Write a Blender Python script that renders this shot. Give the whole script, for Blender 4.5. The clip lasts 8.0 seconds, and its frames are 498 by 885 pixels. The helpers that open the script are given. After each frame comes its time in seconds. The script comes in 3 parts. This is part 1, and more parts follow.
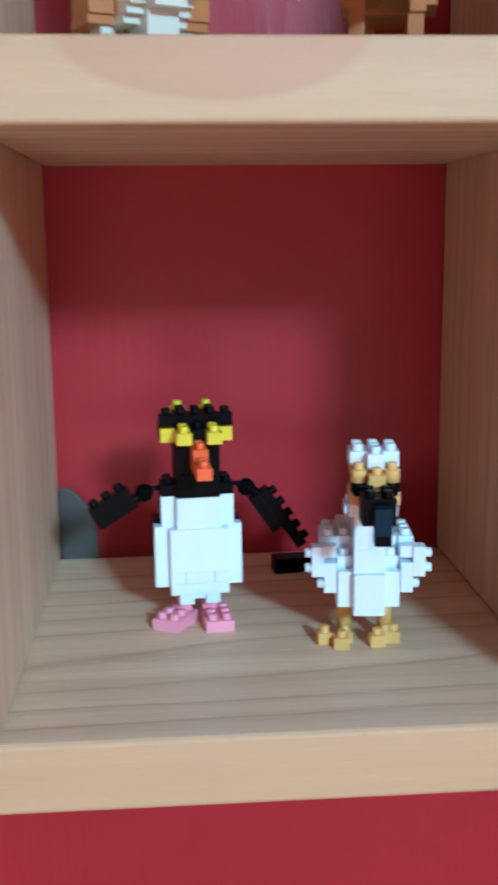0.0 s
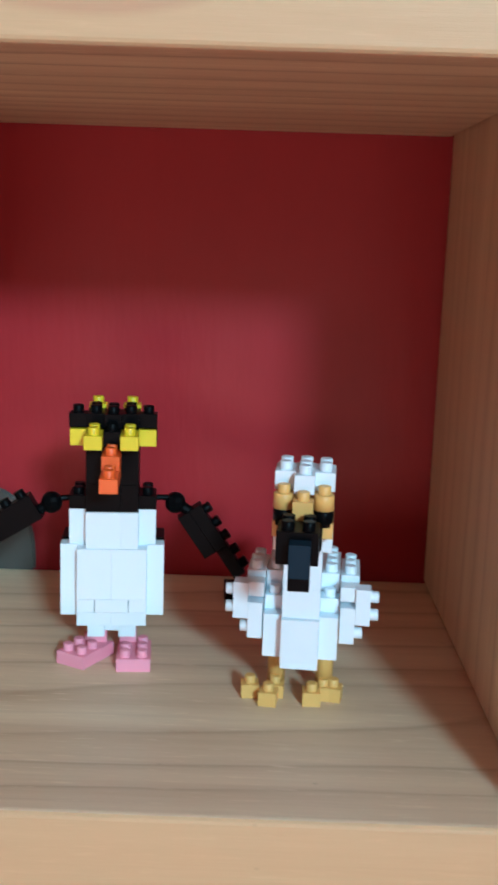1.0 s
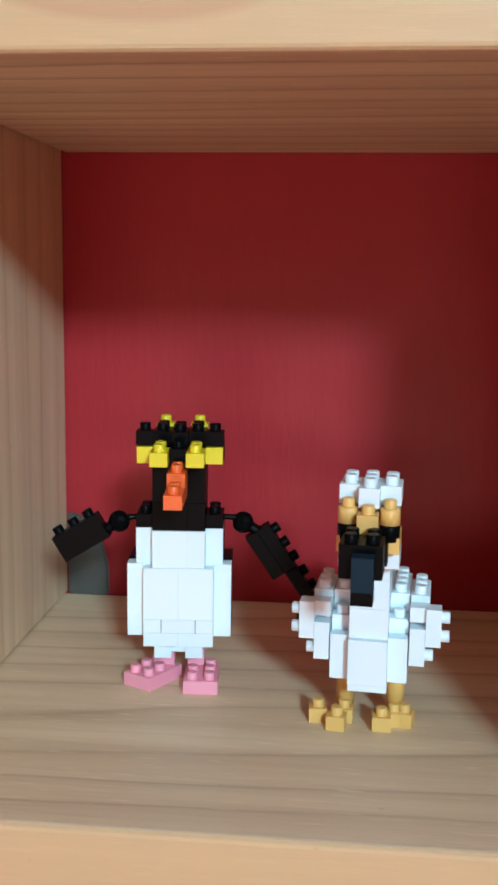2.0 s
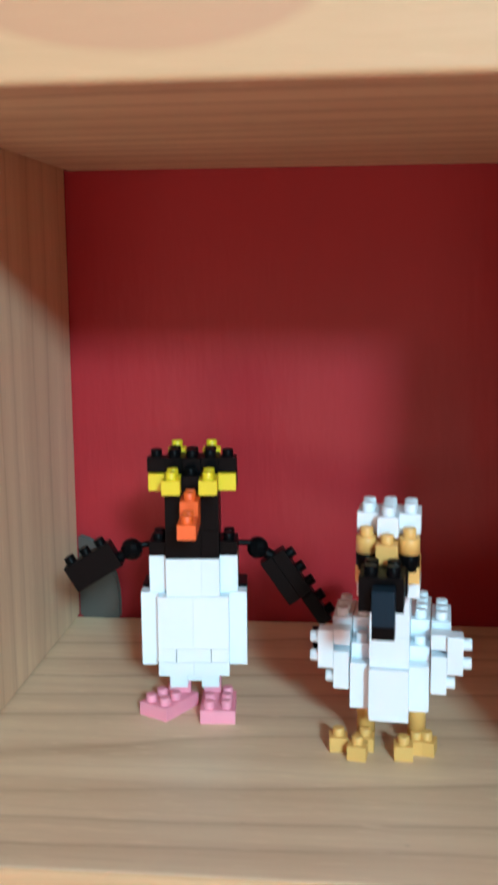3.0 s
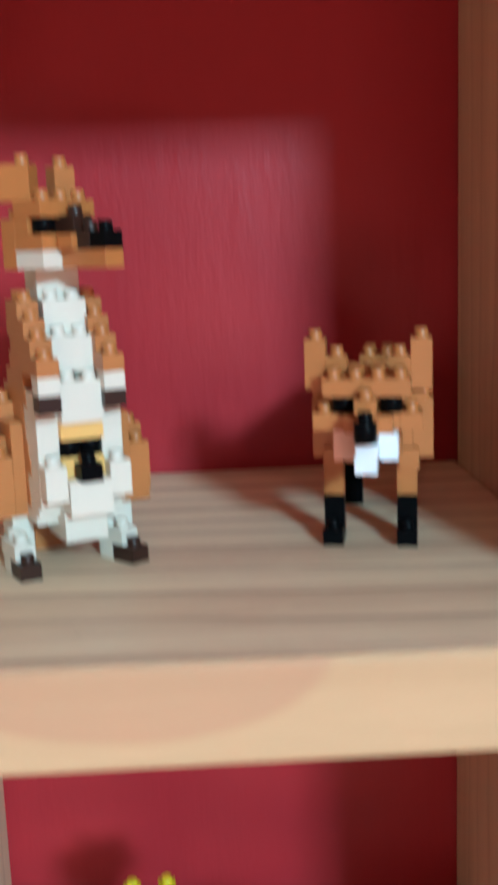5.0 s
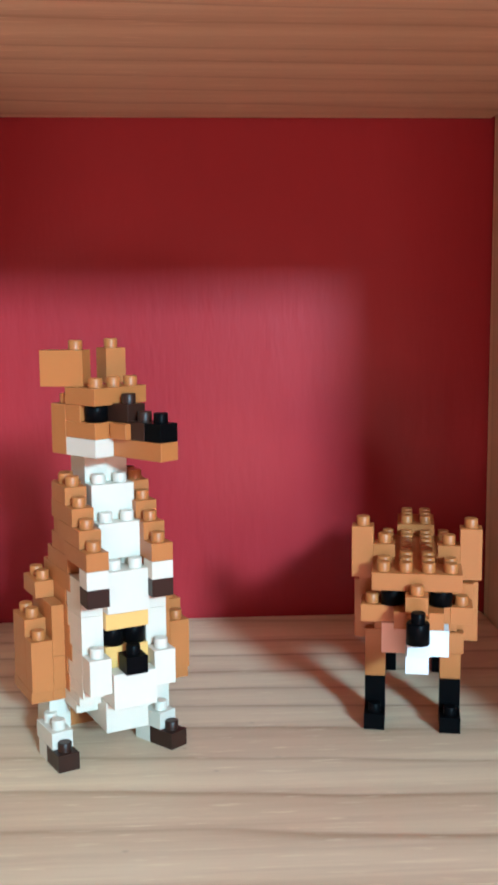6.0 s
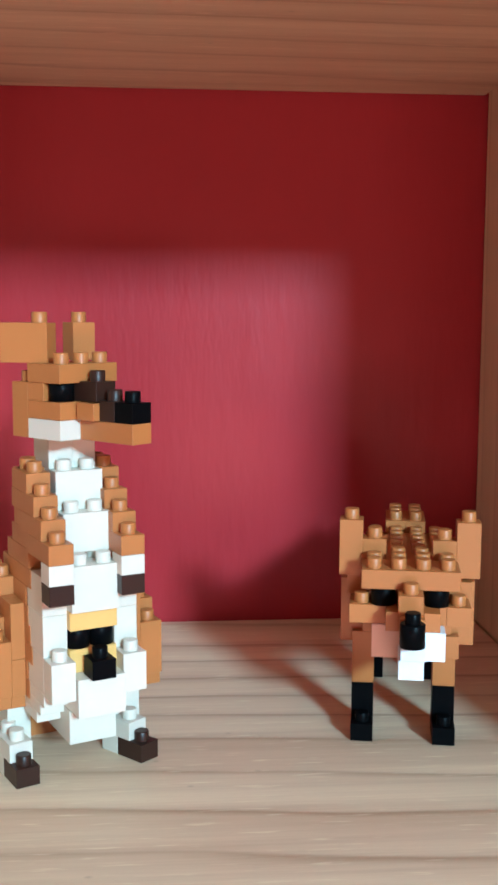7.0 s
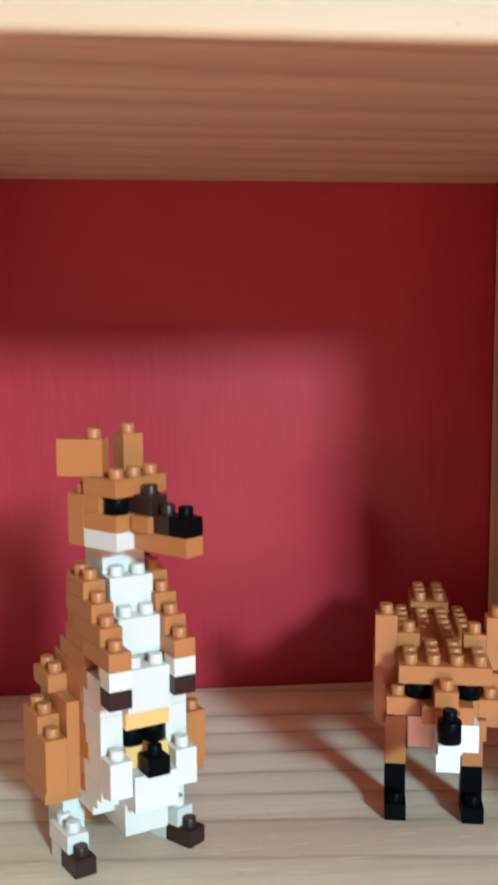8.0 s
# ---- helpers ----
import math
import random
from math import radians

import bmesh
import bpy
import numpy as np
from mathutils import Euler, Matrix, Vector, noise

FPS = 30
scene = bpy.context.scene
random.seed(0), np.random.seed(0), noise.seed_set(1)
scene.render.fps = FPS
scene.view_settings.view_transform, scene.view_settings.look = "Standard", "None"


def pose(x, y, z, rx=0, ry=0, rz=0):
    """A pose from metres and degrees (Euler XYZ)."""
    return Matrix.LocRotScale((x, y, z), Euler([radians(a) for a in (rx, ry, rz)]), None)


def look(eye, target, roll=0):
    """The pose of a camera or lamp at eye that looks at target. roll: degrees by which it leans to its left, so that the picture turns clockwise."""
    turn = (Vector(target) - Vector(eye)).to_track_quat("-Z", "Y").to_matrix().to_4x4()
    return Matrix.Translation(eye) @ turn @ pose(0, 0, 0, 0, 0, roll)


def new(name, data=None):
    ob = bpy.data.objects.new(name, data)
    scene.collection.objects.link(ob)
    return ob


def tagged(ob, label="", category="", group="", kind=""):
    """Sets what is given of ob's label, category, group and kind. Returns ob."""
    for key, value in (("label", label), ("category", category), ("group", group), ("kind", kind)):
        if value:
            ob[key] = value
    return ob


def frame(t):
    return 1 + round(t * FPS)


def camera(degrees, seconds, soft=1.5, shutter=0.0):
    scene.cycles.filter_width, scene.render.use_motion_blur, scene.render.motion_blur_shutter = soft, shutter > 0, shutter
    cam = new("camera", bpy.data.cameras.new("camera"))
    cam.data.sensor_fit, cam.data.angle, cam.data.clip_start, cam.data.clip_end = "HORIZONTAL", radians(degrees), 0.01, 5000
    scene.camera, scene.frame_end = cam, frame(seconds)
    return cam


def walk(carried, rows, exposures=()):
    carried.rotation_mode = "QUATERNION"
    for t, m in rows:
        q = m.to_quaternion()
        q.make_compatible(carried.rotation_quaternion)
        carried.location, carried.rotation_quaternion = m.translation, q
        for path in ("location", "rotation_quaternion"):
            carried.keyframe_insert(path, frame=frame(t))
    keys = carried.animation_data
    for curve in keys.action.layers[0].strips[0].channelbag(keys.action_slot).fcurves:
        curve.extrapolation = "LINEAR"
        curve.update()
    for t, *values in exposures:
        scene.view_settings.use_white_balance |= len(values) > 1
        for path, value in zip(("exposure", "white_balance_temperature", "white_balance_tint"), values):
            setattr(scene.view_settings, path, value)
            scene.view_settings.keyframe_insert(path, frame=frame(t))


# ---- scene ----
cam = camera(26.79, 8.0, soft=3.0, shutter=0.6)
PATH = [
    (0, (0.03968, -0.34672, 0.10932), (0.11053, 0.63067, -0.08989), -0.61),
    (0.5, (0.06590, -0.32251, 0.10603), (0.11078, 0.65368, -0.10618), 0.40),
    (1, (0.07823, -0.30269, 0.10288), (0.07112, 0.67710, -0.09700), 1.87),
    (1.5, (0.08236, -0.30160, 0.09878), (0.00749, 0.68123, -0.06987), 1.64),
    (1.7, (0.08325, -0.30060, 0.09654), (-0.00372, 0.68247, -0.06470), 1.36),
    (2.8, (0.08491, -0.29993, 0.09552), (-0.02364, 0.68197, -0.05966), -0.31),
    (3, (0.08182, -0.29536, 0.10158), (-0.01983, 0.68627, -0.05990), -0.51),
    (3.5, (0.07787, -0.29615, 0.11866), (0.00864, 0.68490, -0.06228), -0.30),
    (4, (0.06712, -0.29431, 0.14451), (0.05256, 0.68280, -0.06777), -0.70),
    (4.5, (0.06653, -0.29025, 0.18157), (0.08122, 0.68732, -0.02853), -1.94),
    (5, (0.06323, -0.27837, 0.20604), (0.09884, 0.70373, 0.02108), -2.04),
    (5.2, (0.05821, -0.27650, 0.21756), (0.09795, 0.70762, 0.04456), -1.89),
    (6.3, (0.04819, -0.27017, 0.22994), (0.11690, 0.71978, 0.10627), 0.41),
    (6.5, (0.04521, -0.26871, 0.22829), (0.13020, 0.72030, 0.10729), 0.34),
    (7, (0.05133, -0.25622, 0.22331), (0.13295, 0.73278, 0.09993), 0.22),
    (7.5, (0.04797, -0.25819, 0.23031), (0.13242, 0.73090, 0.10956), 0.11),
    (8, (0.03999, -0.26344, 0.24133), (0.14051, 0.72470, 0.12529), -0.21),
]
walk(cam, [(t, look(eye, target, roll)) for t, eye, target, roll in PATH], [
    (0.0, -0.55, 4620, -1), (0.5, -0.58, 5150, 0), (1.0, -0.66, 5150, 0), (1.5, -0.62, 5450, 1), (3.0, -0.46, 5500, 1), (3.5, -0.59, 5450, 1), (4.0, -0.60, 5250, 1), (4.5, -0.44, 5220, 1), (5.0, -0.40, 5180, 1), (6.5, 0.08, 4980, 0), (7.5, -0.09, 4980, 0), (8.0, -0.09, 4980, 0)])

# ---------------- world and light ----------------
world = bpy.data.worlds.new("world")
scene.world = world
world.use_nodes = True
wn = world.node_tree.nodes
sky = wn.new("ShaderNodeTexSky")
sky.sky_type, sky.sun_disc = "NISHITA", False
sky.sun_elevation, sky.sun_rotation = radians(35), radians(160)
wn["Background"].inputs["Strength"].default_value = 0.08
world.node_tree.links.new(sky.outputs[0], wn["Background"].inputs["Color"])


def opening_light(name, centre, width, height, watts, colour):
    """An area lamp, daylight for the key and added fill otherwise, that fills its opening in the south wall and faces
    the room.
    """
    lamp = bpy.data.lights.new(name, "AREA")
    lamp.shape, lamp.size, lamp.size_y, lamp.energy, lamp.color = "RECTANGLE", width, height, watts, colour
    ob = new(name, lamp)
    ob.matrix_world = pose(*centre, 90, 0, 0)
    return ob


ROOM_Y = -3.2
KEY = (1.05, ROOM_Y, 1.28, 0.40, 0.32)      # the high small window: centre, width, height
WIDE_FILL = (0.05, ROOM_Y, -0.62, 1.5, 0.48)     # the added wide low fill: centre, width, height
opening_light("daylight_key", (KEY[0], ROOM_Y + 0.02, KEY[2]), KEY[3], KEY[4], 165, (0.645, 0.92, 0.97))
# warm fill added in place of the room's red bounce; no such window known
opening_light("fill_wide", (WIDE_FILL[0], ROOM_Y + 0.02, WIDE_FILL[2]), WIDE_FILL[3], WIDE_FILL[4], 32, (1.0, 0.55, 0.41))
ROOF_FILL = (0.45, -1.45, 1.0, 0.9)              # the added overhead fill: centre x and y, width, depth
# overhead fill added to brighten boards and floor; no roof window known
roof_fill = opening_light("fill_roof", (ROOF_FILL[0], ROOF_FILL[1], 1.54), ROOF_FILL[2], ROOF_FILL[3], 3.5, (1.0, 0.62, 0.48))
roof_fill.matrix_world = pose(ROOF_FILL[0], ROOF_FILL[1], 1.54, 0, 0, 0)

# ---------------- materials ----------------
def mat_base(name, rough=0.5, spec=0.5):
    m = bpy.data.materials.new(name)
    m.use_nodes = True
    p = m.node_tree.nodes["Principled BSDF"]
    p.inputs["Roughness"].default_value = rough
    p.inputs["Specular IOR Level"].default_value = spec
    return m, m.node_tree.nodes, m.node_tree.links, p


def nd(nodes, kind, **values):
    n = nodes.new(kind)
    for k, v in values.items():
        n.inputs[k].default_value = v
    return n


def mix(nodes, links, fac, a, b, blend="MIX"):
    """A colour mix node; fac, a and b are sockets or values."""
    n = nodes.new("ShaderNodeMix")
    n.data_type, n.blend_type = "RGBA", blend
    for idx, v in ((0, fac), (6, a), (7, b)):
        if isinstance(v, bpy.types.NodeSocket):
            links.new(v, n.inputs[idx])
        else:
            n.inputs[idx].default_value = v
    return n.outputs[2]


def ramp(nodes, links, fac, stops):
    n = nodes.new("ShaderNodeValToRGB")
    while len(n.color_ramp.elements) < len(stops):
        n.color_ramp.elements.new(0.5)
    for e, (at, c) in zip(n.color_ramp.elements, stops):
        e.position, e.color = at, c
    links.new(fac, n.inputs[0])
    return n.outputs[0]


def math_node(nodes, links, op, a, b=0.0):
    n = nodes.new("ShaderNodeMath")
    n.operation = op
    for i, v in enumerate((a, b)):
        if isinstance(v, bpy.types.NodeSocket):
            links.new(v, n.inputs[i])
        else:
            n.inputs[i].default_value = v
    return n.outputs[0]


def bump(nodes, links, height, p, strength, distance):
    b = nd(nodes, "ShaderNodeBump", Strength=strength, Distance=distance)
    links.new(height, b.inputs["Height"])
    links.new(b.outputs[0], p.inputs["Normal"])


def plastic(name, colour, rough=0.42, spec=0.42):
    """Moulded toy-brick plastic: a little shade from brick to brick, faint mould mottling, fine scuffs."""
    m, n, l, p = mat_base(name, rough, spec)
    info, co = n.new("ShaderNodeObjectInfo"), n.new("ShaderNodeTexCoord")
    fine = nd(n, "ShaderNodeTexNoise", Scale=900.0, Detail=3.0)
    l.new(co.outputs["Object"], fine.inputs["Vector"])
    c = (*colour, 1)
    dark = (*(v * 0.97 for v in colour), 1)
    tone = mix(n, l, info.outputs["Random"], dark, c)
    tone = mix(n, l, math_node(n, l, "MULTIPLY", fine.outputs[0], 0.16), tone, (*(v * 0.85 for v in colour), 1))
    l.new(tone, p.inputs["Base Color"])
    l.new(math_node(n, l, "MULTIPLY_ADD", fine.outputs[0], 0.08), p.inputs["Roughness"])
    r = p.inputs["Roughness"].links[0].from_node
    r.inputs[2].default_value = rough - 0.04
    bump(n, l, fine.outputs[0], p, 0.02, 0.0002)
    return m


def wood(name, axis, light, dark, line, seed, lines=1.0, pitch=0.011, tilt=0.0):
    """Planed softwood. axis: along which the grain runs; tilt: its slope. Growth rings: each slowly darkens and ends in a sharp late-wood line; fine pores and specks."""
    m, n, l, p = mat_base(name, 0.5, 0.35)
    co = n.new("ShaderNodeTexCoord")
    def stretched(along, across, shift=0.0):
        mp = n.new("ShaderNodeMapping")
        mp.inputs["Location"].default_value = (seed + shift, seed * 0.7, seed * 1.3)
        mp.inputs["Scale"].default_value = tuple(along if i == axis else across for i in range(3))
        l.new(co.outputs["Object"], mp.inputs[0])
        return mp.outputs[0]
    xyz = n.new("ShaderNodeSeparateXYZ")
    l.new(co.outputs["Object"], xyz.inputs[0])
    drift = nd(n, "ShaderNodeTexNoise", Scale=1.0, Detail=1.0, Roughness=0.4)
    l.new(stretched(1.3, 20.0, 0.3), drift.inputs["Vector"])
    wobble = nd(n, "ShaderNodeTexNoise", Scale=1.0, Detail=2.0, Roughness=0.5)
    l.new(stretched(14.0, 60.0, 0.9), wobble.inputs["Vector"])
    across = math_node(n, l, "ADD", xyz.outputs[1], math_node(n, l, "MULTIPLY", xyz.outputs[2 if axis == 0 else 0], 0.6))
    across = math_node(n, l, "ADD", across, math_node(n, l, "MULTIPLY", xyz.outputs[axis], tilt))
    phase = math_node(n, l, "MULTIPLY", across, 1.0 / pitch)
    phase = math_node(n, l, "ADD", phase, math_node(n, l, "MULTIPLY", drift.outputs[0], 3.6))
    phase = math_node(n, l, "ADD", phase, math_node(n, l, "MULTIPLY", wobble.outputs[0], 0.5))
    ring = math_node(n, l, "FRACT", phase)
    broad = nd(n, "ShaderNodeTexNoise", Scale=1.0, Detail=2.0, Roughness=0.5)
    l.new(stretched(2.5, 70.0), broad.inputs["Vector"])
    pores = nd(n, "ShaderNodeTexNoise", Scale=1.0, Detail=4.0, Roughness=0.7)
    l.new(stretched(60.0, 1900.0), pores.inputs["Vector"])
    tone = ramp(n, l, broad.outputs[0], ((0.32, (*dark, 1)), (0.62, (*light, 1))))
    late = ramp(n, l, ring, ((0.0, (0.22, 0.22, 0.22, 1)), (0.16, (0.02, 0.02, 0.02, 1)), (0.55, (0.10, 0.10, 0.10, 1)), (0.84, (0.36, 0.36, 0.36, 1)), (0.95, (0.95, 0.95, 0.95, 1)), (1.0, (0.22, 0.22, 0.22, 1))))
    soft = math_node(n, l, "ADD", -0.05, math_node(n, l, "MULTIPLY", math_node(n, l, "ADD", wobble.outputs[0], broad.outputs[0]), 0.65))
    tone = mix(n, l, math_node(n, l, "MULTIPLY", math_node(n, l, "MULTIPLY", late, soft), 0.95 * lines), tone, (*line, 1))
    tone = mix(n, l, math_node(n, l, "MULTIPLY", pores.outputs[0], 0.30), tone, (*line, 1))
    streaks = nd(n, "ShaderNodeTexNoise", Scale=1.0, Detail=3.0, Roughness=0.6)
    l.new(stretched(9.0, 330.0, 0.6), streaks.inputs["Vector"])
    streak = ramp(n, l, streaks.outputs[0], ((0.45, (0, 0, 0, 1)), (0.72, (1, 1, 1, 1))))
    tone = mix(n, l, math_node(n, l, "MULTIPLY", streak, 0.18 * lines), tone, (*line, 1))
    flecks = nd(n, "ShaderNodeTexNoise", Scale=1.0, Detail=2.0, Roughness=0.6)
    l.new(stretched(95.0, 1000.0, 0.2), flecks.inputs["Vector"])
    fleck = ramp(n, l, flecks.outputs[0], ((0.60, (0, 0, 0, 1)), (0.72, (1, 1, 1, 1))))
    tone = mix(n, l, math_node(n, l, "MULTIPLY", fleck, 0.5 * lines), tone, (*(min(0.95, v * 1.08) for v in light), 1))
    specks = nd(n, "ShaderNodeTexVoronoi", Scale=1.0)
    l.new(stretched(70.0, 120.0), specks.inputs["Vector"])
    dots = ramp(n, l, specks.outputs["Distance"], ((0.0, (1, 1, 1, 1)), (0.055, (0, 0, 0, 1))))
    tone = mix(n, l, math_node(n, l, "MULTIPLY", dots, 0.35), tone, (0.16, 0.10, 0.06, 1))
    l.new(tone, p.inputs["Base Color"])
    l.new(math_node(n, l, "MULTIPLY_ADD", pores.outputs[0], 0.2), p.inputs["Roughness"])
    p.inputs["Roughness"].links[0].from_node.inputs[2].default_value = 0.42
    bump(n, l, math_node(n, l, "ADD", pores.outputs[0], math_node(n, l, "MULTIPLY", late, 0.8)), p, 0.12, 0.0004)
    return m, n, l, p, co, tone


def front_wood(name, seed, arc):
    """The planed front edge of a shelf: calm grain, and one broad flat-sawn growth figure (an ellipse)."""
    m, n, l, p, co, tone = wood(name, 0, (0.70, 0.48, 0.26), (0.63, 0.41, 0.215), (0.46, 0.28, 0.145), seed, 0.40)
    cx, cz, ax, az = arc
    mp = n.new("ShaderNodeMapping")
    mp.vector_type = "TEXTURE"
    mp.inputs["Location"].default_value = (cx, 0, cz)
    mp.inputs["Scale"].default_value = (ax, 1000.0, az)
    l.new(co.outputs["Object"], mp.inputs[0])
    wob = nd(n, "ShaderNodeTexNoise", Scale=40.0, Detail=1.0)
    l.new(co.outputs["Object"], wob.inputs["Vector"])
    ln = n.new("ShaderNodeVectorMath")
    ln.operation = "LENGTH"
    l.new(mp.outputs[0], ln.inputs[0])
    d = math_node(n, l, "ADD", ln.outputs["Value"], math_node(n, l, "MULTIPLY", wob.outputs[0], 0.12))
    inside = ramp(n, l, math_node(n, l, "MULTIPLY", d, 0.5), ((0.0, (0.42, 0.42, 0.42, 1)), (0.50, (0.62, 0.62, 0.62, 1)), (0.55, (0, 0, 0, 1))))
    l.new(mix(n, l, inside, tone, (0.55, 0.30, 0.17, 1)), p.inputs["Base Color"])
    return m


def red_paint():
    """Rolled dark red wall paint with faint upright brush marks and a soft sheen."""
    m, n, l, p = mat_base("red_paint", 0.37, 0.21)
    co = n.new("ShaderNodeTexCoord")
    mp = n.new("ShaderNodeMapping")
    mp.inputs["Scale"].default_value = (170.0, 170.0, 38.0)
    l.new(co.outputs["Object"], mp.inputs[0])
    strokes = nd(n, "ShaderNodeTexNoise", Scale=1.0, Detail=3.0, Roughness=0.6)
    l.new(mp.outputs[0], strokes.inputs["Vector"])
    cloud = nd(n, "ShaderNodeTexNoise", Scale=14.0, Detail=3.0)
    l.new(co.outputs["Object"], cloud.inputs["Vector"])
    tone = mix(n, l, cloud.outputs[0], (0.33, 0.019, 0.026, 1), (0.39, 0.024, 0.032, 1))
    tone = mix(n, l, math_node(n, l, "MULTIPLY", strokes.outputs[0], 0.25), tone, (0.27, 0.012, 0.017, 1))
    l.new(tone, p.inputs["Base Color"])
    bump(n, l, ramp(n, l, strokes.outputs[0], ((0.40, (0, 0, 0, 1)), (0.70, (1, 1, 1, 1)))), p, 0.12, 0.0006)
    return m


def plain(name, colour, rough, scale=4.0):
    m, n, l, p = mat_base(name, rough)
    co = n.new("ShaderNodeTexCoord")
    t = nd(n, "ShaderNodeTexNoise", Scale=scale, Detail=4.0)
    l.new(co.outputs["Object"], t.inputs["Vector"])
    l.new(mix(n, l, t.outputs[0], (*(v * 0.88 for v in colour), 1), (*colour, 1)), p.inputs["Base Color"])
    bump(n, l, t.outputs[0], p, 0.05, 0.002)
    return m


RED = red_paint()
# colour of the unseen added walls, picked to redden their bounce light
BOUNCE_WALL = plain("bounce_terracotta", (0.55, 0.16, 0.12), 0.85)
PINE_L, PINE_D, PINE_LINE = (0.88, 0.70, 0.47), (0.74, 0.55, 0.355), (0.36, 0.20, 0.105)
SHELF_LOW = wood("pine_shelf_lower", 0, PINE_L, PINE_D, PINE_LINE, 0.0, 0.85, 0.0145, -0.07)[0]
SHELF_MID = wood("pine_shelf_upper", 0, (0.92, 0.755, 0.515), (0.77, 0.585, 0.39), (0.38, 0.215, 0.115), 1.1, 1.15, 0.0118, 0.05)[0]
SIDE_WOOD = wood("pine_side", 2, PINE_L, PINE_D, PINE_LINE, 3.1, 0.6, 0.013)[0]
FRONT_MID = front_wood("pine_front_middle", 1.7, (0.049, 0.1475, 0.031, 0.0135))
FRONT_LOW = front_wood("pine_front_lower", 5.2, (0.150, -0.0210, 0.075, 0.0065))
FRONT_TOP = front_wood("pine_front_top", 8.4, (0.300, 0.2, 0.01, 0.01))
PLASTIC = {
    "white": plastic("white_plastic", (0.80, 0.88, 0.94)),
    "cream": plastic("cream_plastic", (0.72, 0.65, 0.54)),
    "black": plastic("black_plastic", (0.003, 0.003, 0.0035), 0.34, 0.04),
    "slate": plastic("slate_plastic", (0.013, 0.026, 0.040), 0.4, 0.05),
    "yellow": plastic("yellow_plastic", (0.80, 0.62, 0.01)),
    "orange": plastic("orange_plastic", (0.85, 0.13, 0.02)),
    "pink": plastic("pink_plastic", (0.94, 0.36, 0.47)),
    "sand": plastic("sand_plastic", (0.80, 0.47, 0.135)),
    "tan": plastic("caramel_plastic", (0.45, 0.160, 0.040)),
    # shaded copy of the pale muzzle plastic: warm shade put into its colour
    "peach": plastic("shaded_white_plastic", (0.80, 0.50, 0.38)),
    "brown": plastic("brown_plastic", (0.034, 0.013, 0.008), 0.4, 0.3),
}
STEEL = plain("grey_steel", (0.11, 0.105, 0.098), 0.30, 60.0)
STEEL.node_tree.nodes["Principled BSDF"].inputs["Metallic"].default_value = 0.4

# ---------------- building helpers ----------------
def mesh_of(name, bm, material):
    me = bpy.data.meshes.new(name)
    bm.normal_update()
    bm.to_mesh(me)
    bm.free()
    me.materials.append(material)
    return me


def part(name, bm, material, parent, label=""):
    ob = new(name, mesh_of(name, bm, material))
    ob.parent = parent
    return tagged(ob, label)


def box(x0, x1, y0, y1, z0, z1, bevel=0.0, segments=2):
    bm = bmesh.new()
    bmesh.ops.create_cube(bm, size=1.0)
    for v in bm.verts:
        v.co = (x0 + (v.co.x + 0.5) * (x1 - x0), y0 + (v.co.y + 0.5) * (y1 - y0), z0 + (v.co.z + 0.5) * (z1 - z0))
    if bevel:
        bmesh.ops.bevel(bm, geom=bm.edges[:], offset=bevel, segments=segments, profile=0.5, affect="EDGES")
    return bm


def structure(name, bm, material, label):
    return tagged(new(name, mesh_of(name, bm, material)), label, kind="structure")


# ---------------- the room ----------------
FLOOR_Z, CEIL_Z, X0, X1 = -1.15, 1.55, -2.1, 2.3
structure("wall_north", box(X0, X1, 0.0, 0.12, FLOOR_Z, CEIL_Z), RED, "dark red painted wall with faint brush marks")
# all but the north wall is unseen, added to bounce warm light
structure("wall_west", box(X0 - 0.12, X0, ROOM_Y, 0.12, FLOOR_Z, CEIL_Z), BOUNCE_WALL, "unseen terracotta wall added for warm bounce light")
structure("floor", box(X0, X1, ROOM_Y, 0.0, FLOOR_Z - 0.1, FLOOR_Z), plain("bounce_floor", (0.50, 0.24, 0.15), 0.5), "unseen brown floor added for warm bounce light")


def joined(boxes):
    bm = bmesh.new()
    for b in boxes:
        tmp = box(*b)
        me = bpy.data.meshes.new("tmp")
        tmp.to_mesh(me)
        tmp.free()
        bm.from_mesh(me)
        bpy.data.meshes.remove(me)
    return bm


rx0, rx1, ry0, ry1 = ROOF_FILL[0] - ROOF_FILL[2] / 2, ROOF_FILL[0] + ROOF_FILL[2] / 2, ROOF_FILL[1] - ROOF_FILL[3] / 2, ROOF_FILL[1] + ROOF_FILL[3] / 2
structure("ceiling", joined([(X0, rx0, ROOM_Y, 0.0, CEIL_Z, CEIL_Z + 0.1), (rx1, X1, ROOM_Y, 0.0, CEIL_Z, CEIL_Z + 0.1),
                             (rx0, rx1, ROOM_Y, ry0, CEIL_Z, CEIL_Z + 0.1), (rx0, rx1, ry1, 0.0, CEIL_Z, CEIL_Z + 0.1)]),
          plain("bounce_ceiling", (0.66, 0.50, 0.42), 0.85), "unseen pale terracotta ceiling added for bounce light, with an opening for the fill lamp")


